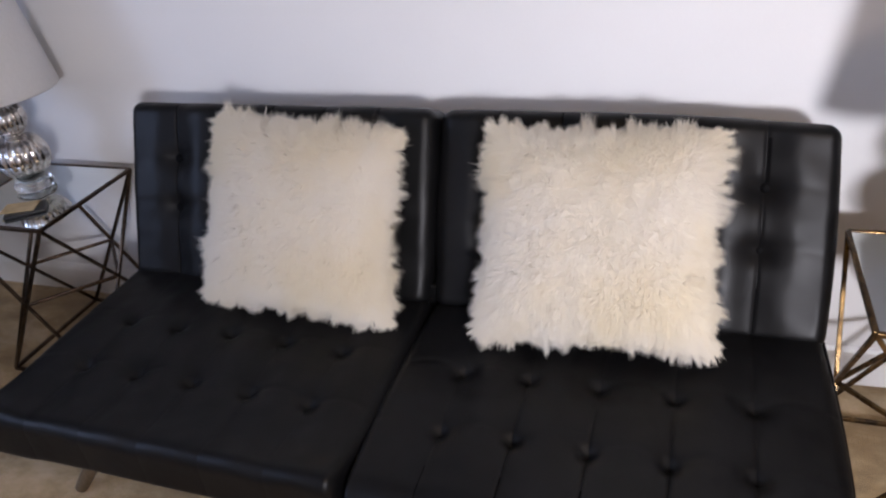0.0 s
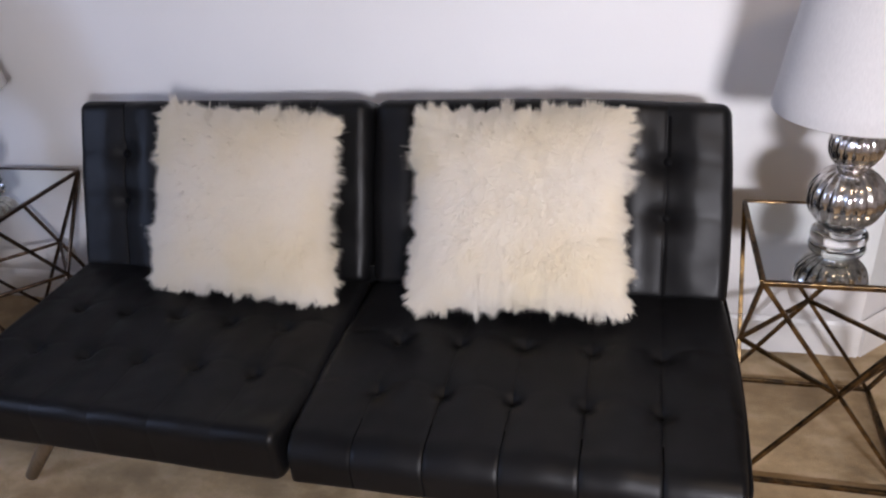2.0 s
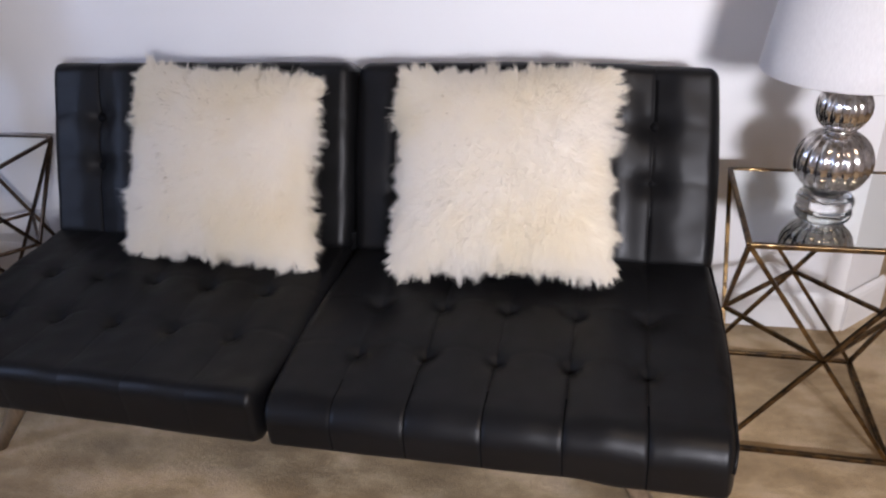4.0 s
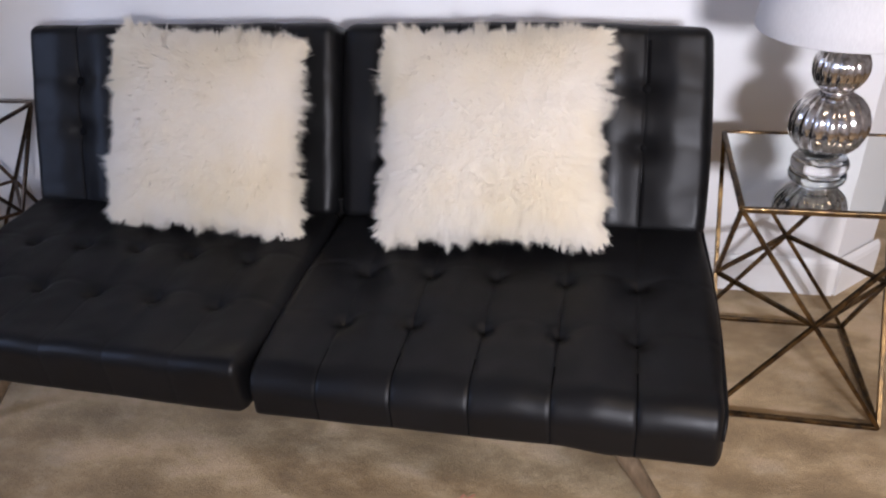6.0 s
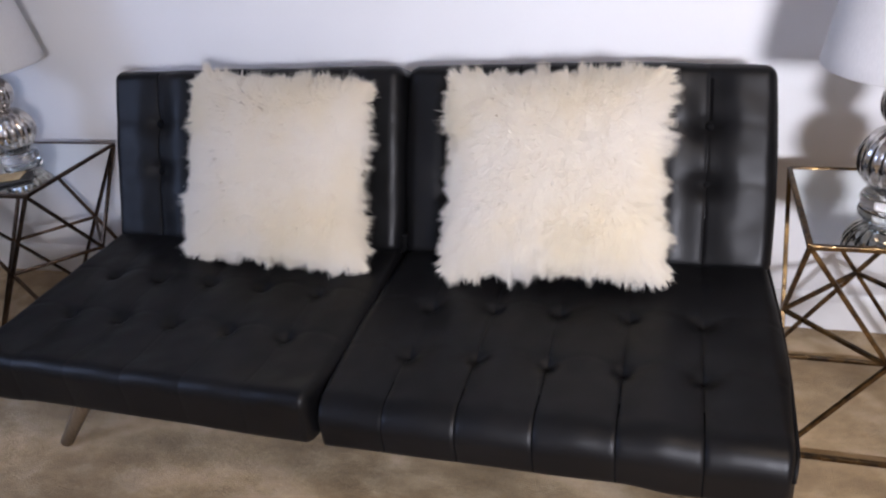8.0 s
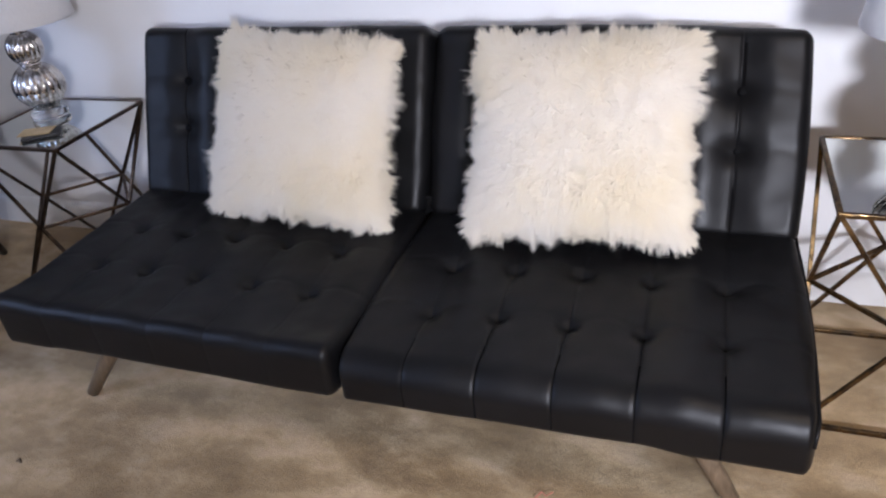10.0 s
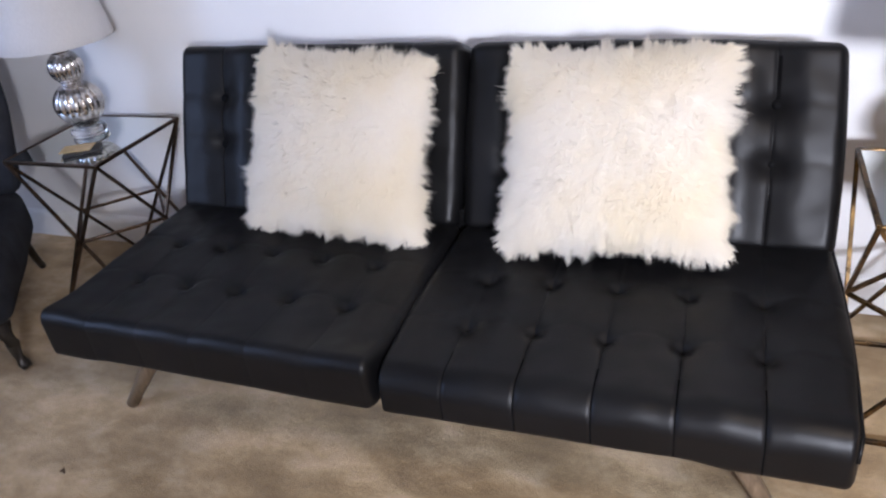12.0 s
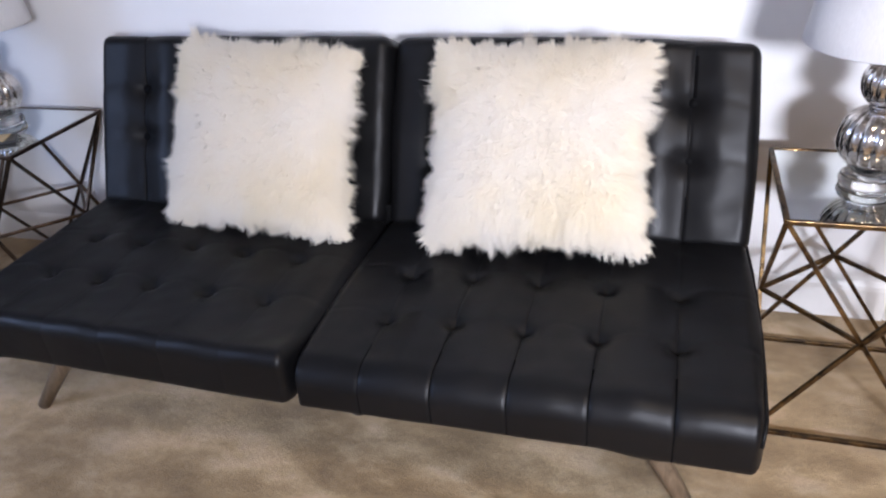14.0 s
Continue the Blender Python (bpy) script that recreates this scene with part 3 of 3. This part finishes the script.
# ---------------------------------------------------------------- side tables
def side_table(at, sx, sy, h, metal, label):
    t = thing("side_table", at, label, "side table", "side tables beside the sofa")
    x, y, w = sx / 2, sy / 2, 0.0104
    c = {(i, j, k): (i * (x - w / 2), j * (y - w / 2), (h - w / 2) if k else w / 2) for i in (-1, 1) for j in (-1, 1) for k in (0, 1)}
    mids = {"f": (0, -y + w / 2, h / 2), "b": (0, y - w / 2, h / 2), "l": (-x + w / 2, 0, h / 2), "r": (x - w / 2, 0, h / 2)}
    for k, nm in ((1, "top_rail"), (0, "bottom_rail")):
        for a, b in (((-1, -1), (1, -1)), ((1, -1), (1, 1)), ((1, 1), (-1, 1)), ((-1, 1), (-1, -1))):
            part(nm, beam(c[(*a, k)], c[(*b, k)], w), metal, t)
    for key, corners in (("f", ((-1, -1), (1, -1))), ("b", ((-1, 1), (1, 1))), ("l", ((-1, -1), (-1, 1))), ("r", ((1, -1), (1, 1)))):
        a, b = corners
        for p, q in ((a, b), (b, a)):
            part("cross_bar", beam(c[(*p, 1)], c[(*q, 0)], w * 0.9), metal, t)
    for a, b in (("f", "r"), ("r", "b"), ("b", "l"), ("l", "f")):
        part("middle_bar", beam(mids[a], mids[b], w * 0.9), metal, t)
    part("mirror_top", box((-x + w, -y + w, h - 0.007), (x - w, y - w, h - 0.002), 0.001), MIRROR, t, "mirrored glass inset top")
    return t


TR, TL, TH = (1.083, 0.562), (-1.258, 0.648), 0.552
side_table((*TR, 0), 0.372, 0.372, TH, BRASS, "antique brass geometric side table with mirrored top")
side_table((*TL, 0), 0.372, 0.39, TH, BRONZE, "dark bronze geometric side table with mirrored top")


# ---------------------------------------------------------------- lamps
def arc(r, z, a0, a1, n, squash=1.0):
    return [(r * math.cos(radians(a0 + (a1 - a0) * i / n)), z + r * squash * math.sin(radians(a0 + (a1 - a0) * i / n))) for i in range(n + 1)]


def table_lamp(at, label, turn=0.0):
    t = thing("table_lamp", at, label, "table lamp", "lamps on the side tables", turn)
    part("base", revolve("base", [(0.004, 0.0), (0.048, 0.0), (0.055, 0.004), (0.057, 0.012), (0.055, 0.020), (0.050, 0.026), (0.042, 0.0285), (0.004, 0.029)], GLASS, 48), GLASS, t, "clear acrylic base disc")
    part("lower_globe", revolve("lower_globe", [(0.034, 0.0295), (0.037, 0.034)] + arc(0.0765, 0.101, -60, 66, 18, 0.93) + [(0.029, 0.1675)], MERCURY, 180, 18, 0.075), MERCURY, t, "fluted mercury glass globe")
    part("collar", revolve("collar", [(0.027, 0.168), (0.031, 0.1695), (0.031, 0.173), (0.027, 0.1745)], MERCURY, 40), MERCURY, t)
    part("upper_globe", revolve("upper_globe", [(0.028, 0.175)] + arc(0.0525, 0.2165, -50, 60, 14, 1.0) + [(0.025, 0.2635)], MERCURY, 180, 18, 0.07), MERCURY, t, "fluted mercury glass globe")
    part("stem", revolve("stem", [(0.024, 0.264), (0.026, 0.266), (0.026, 0.298), (0.02, 0.302), (0.012, 0.306), (0.012, 0.358)], MERCURY, 24), MERCURY, t)
    # shade: an open tapered shell with turned edges, held by a ring with three spokes
    z0, z1, r0, r1 = 0.296, 0.554, 0.168, 0.132
    prof = [(r0, z0), (r0 + 0.0015, z0 + 0.003), (r0 - 0.0005, z0 + 0.008)]
    n = 10
    for i in range(n + 1):
        f = i / n
        prof.append((r0 + (r1 - r0) * f, z0 + 0.009 + (z1 - z0 - 0.018) * f))
    prof += [(r1 + 0.0015, z1 - 0.004), (r1, z1)]
    seg = 72
    verts, faces = [], []
    full = prof + [(r - 0.003, z) for r, z in reversed(prof)]
    for r, z in full:
        for i in range(seg):
            a = 2 * math.pi * i / seg
            verts.append((r * math.cos(a), r * math.sin(a), z))
    k = len(full)
    for j in range(k):
        for i in range(seg):
            faces.append((j * seg + i, j * seg + (i + 1) % seg, ((j + 1) % k) * seg + (i + 1) % seg, ((j + 1) % k) * seg + i))
    part("shade", mesh_of("shade", verts, faces, SHADE, True), SHADE, t, "white linen drum shade")
    for i in range(3):
        a = radians(120 * i + 20)
        part("spoke", beam((0.011 * math.cos(a), 0.011 * math.sin(a), 0.351), (0.156 * math.cos(a), 0.156 * math.sin(a), 0.351), 0.003, 0), BRASS, t)
    return t


table_lamp((1.072, 0.568, TH - 0.001), "mercury glass globe lamp with white shade on mirrored table")
table_lamp((TL[0] - 0.05, TL[1] + 0.042, TH - 0.001), "mercury glass globe lamp with cream white shade on dark table", 9)


# ---------------------------------------------------------------- small things
wallet = thing("card_holder", (-1.205, 0.545, TH - 0.001), "black card holder on the mirrored table", "card holder", turn=38)
part("body", box((-0.055, -0.034, 0.0), (0.055, 0.034, 0.009), 0.003), BLACK, wallet)
gold = thing("card", (-1.222, 0.548, TH + 0.0082), "matt gold card lying on the black holder", "card", turn=24)
part("sheet", box((-0.05, -0.03, 0.0), (0.045, 0.03, 0.003), 0.001), CARD, gold)

plug = thing("wall_plug", (-1.315, YW - 0.0005, 0.204), "small white plug in the wall behind the table", "plug")
part("body", box((-0.016, -0.03, -0.022), (0.016, 0.0, 0.022), 0.004), WHITE, plug)
part("plate", box((-0.035, -0.004, -0.057), (0.035, 0.0005, 0.057), 0.002), WHITE, plug)


# ---------------------------------------------------------------- armchair
def armchair(at, turn):
    """Local -y is its front. Dark velvet, on curved ebony legs."""
    c = thing("armchair", at, "dark charcoal upholstered armchair on curved black legs", "armchair", turn=turn)
    def soft(p, n):
        return p + n * 0.006 * noise.noise((p.x * 6, p.y * 6, p.z * 6))
    def cushion(name, size, radius, m):
        ob = part(name, rounded_grid(name, size, radius, 0.03, soft, FABRIC), FABRIC, c)
        ob.matrix_basis = m
    cushion("seat_base", (0.72, 0.70, 0.19), 0.06, pose(-0.36, -0.41, 0.165))
    cushion("seat_cushion", (0.56, 0.52, 0.12), 0.05, pose(-0.28, -0.40, 0.358))
    # the backrest curves a little round the sitter, and its upper corners are well rounded
    def flare(p, n):
        f = min(max(p.y / 0.70, 0), 1)
        q = p + n * 0.006 * noise.noise((p.x * 6, p.y * 6, p.z * 6))
        u = (q.x - 0.36) / 0.36
        q.x = 0.36 + (q.x - 0.36) * (1.02 + 0.20 * math.sin(math.pi * min(f * 0.62 + 0.05, 1.0)))
        q.y -= 0.17 * abs(u) ** 3.5 * f * f
        q.z += 0.09 * u * u
        return q
    back = part("backrest", rounded_grid("backrest", (0.72, 0.70, 0.10), 0.045, 0.025, flare, FABRIC), FABRIC, c)
    back.matrix_basis = pose(-0.36, 0.34, 0.33, 84, 0, 0)
    for sx in (-1, 1):
        part("leg", tube([(sx * 0.27, -0.33, 0.19), (sx * 0.295, -0.352, 0.15), (sx * 0.305, -0.355, 0.09), (sx * 0.30, -0.345, 0.045), (sx * 0.307, -0.352, 0.015), (sx * 0.315, -0.362, 0.0)], [0.036, 0.032, 0.02, 0.014, 0.018, 0.015]), DARKWOOD, c, "curved black wooden leg", True)
        part("leg", tube([(sx * 0.29, 0.25, 0.19), (sx * 0.295, 0.265, 0.13), (sx * 0.30, 0.295, 0.05), (sx * 0.304, 0.32, 0.0)], [0.02, 0.016, 0.013, 0.012]), DARKWOOD, c, "curved black wooden leg", True)
    return c


# its side runs from the front foot to the back foot, at an angle to the wall
armchair((-1.80, 0.23, 0), 41)

fluff = thing("lint", (-0.874, -0.155, -0.001), "dark speck of lint on the carpet", "lint")
part("fibre", tube([(-0.008, 0, 0.002), (0, 0.004, 0.006), (0.009, -0.002, 0.002)], [0.002, 0.004, 0.002], 8), BROWN, fluff)
thread = thing("thread", (0.389, 0.05, -0.001), "short red thread on the carpet", "thread")
part("fibre", tube([(-0.016, -0.012, 0.002), (-0.004, 0.006, 0.005), (0.006, -0.004, 0.006), (0.018, 0.012, 0.002)], [0.0014, 0.0017, 0.0017, 0.0013], 8), RED, thread)
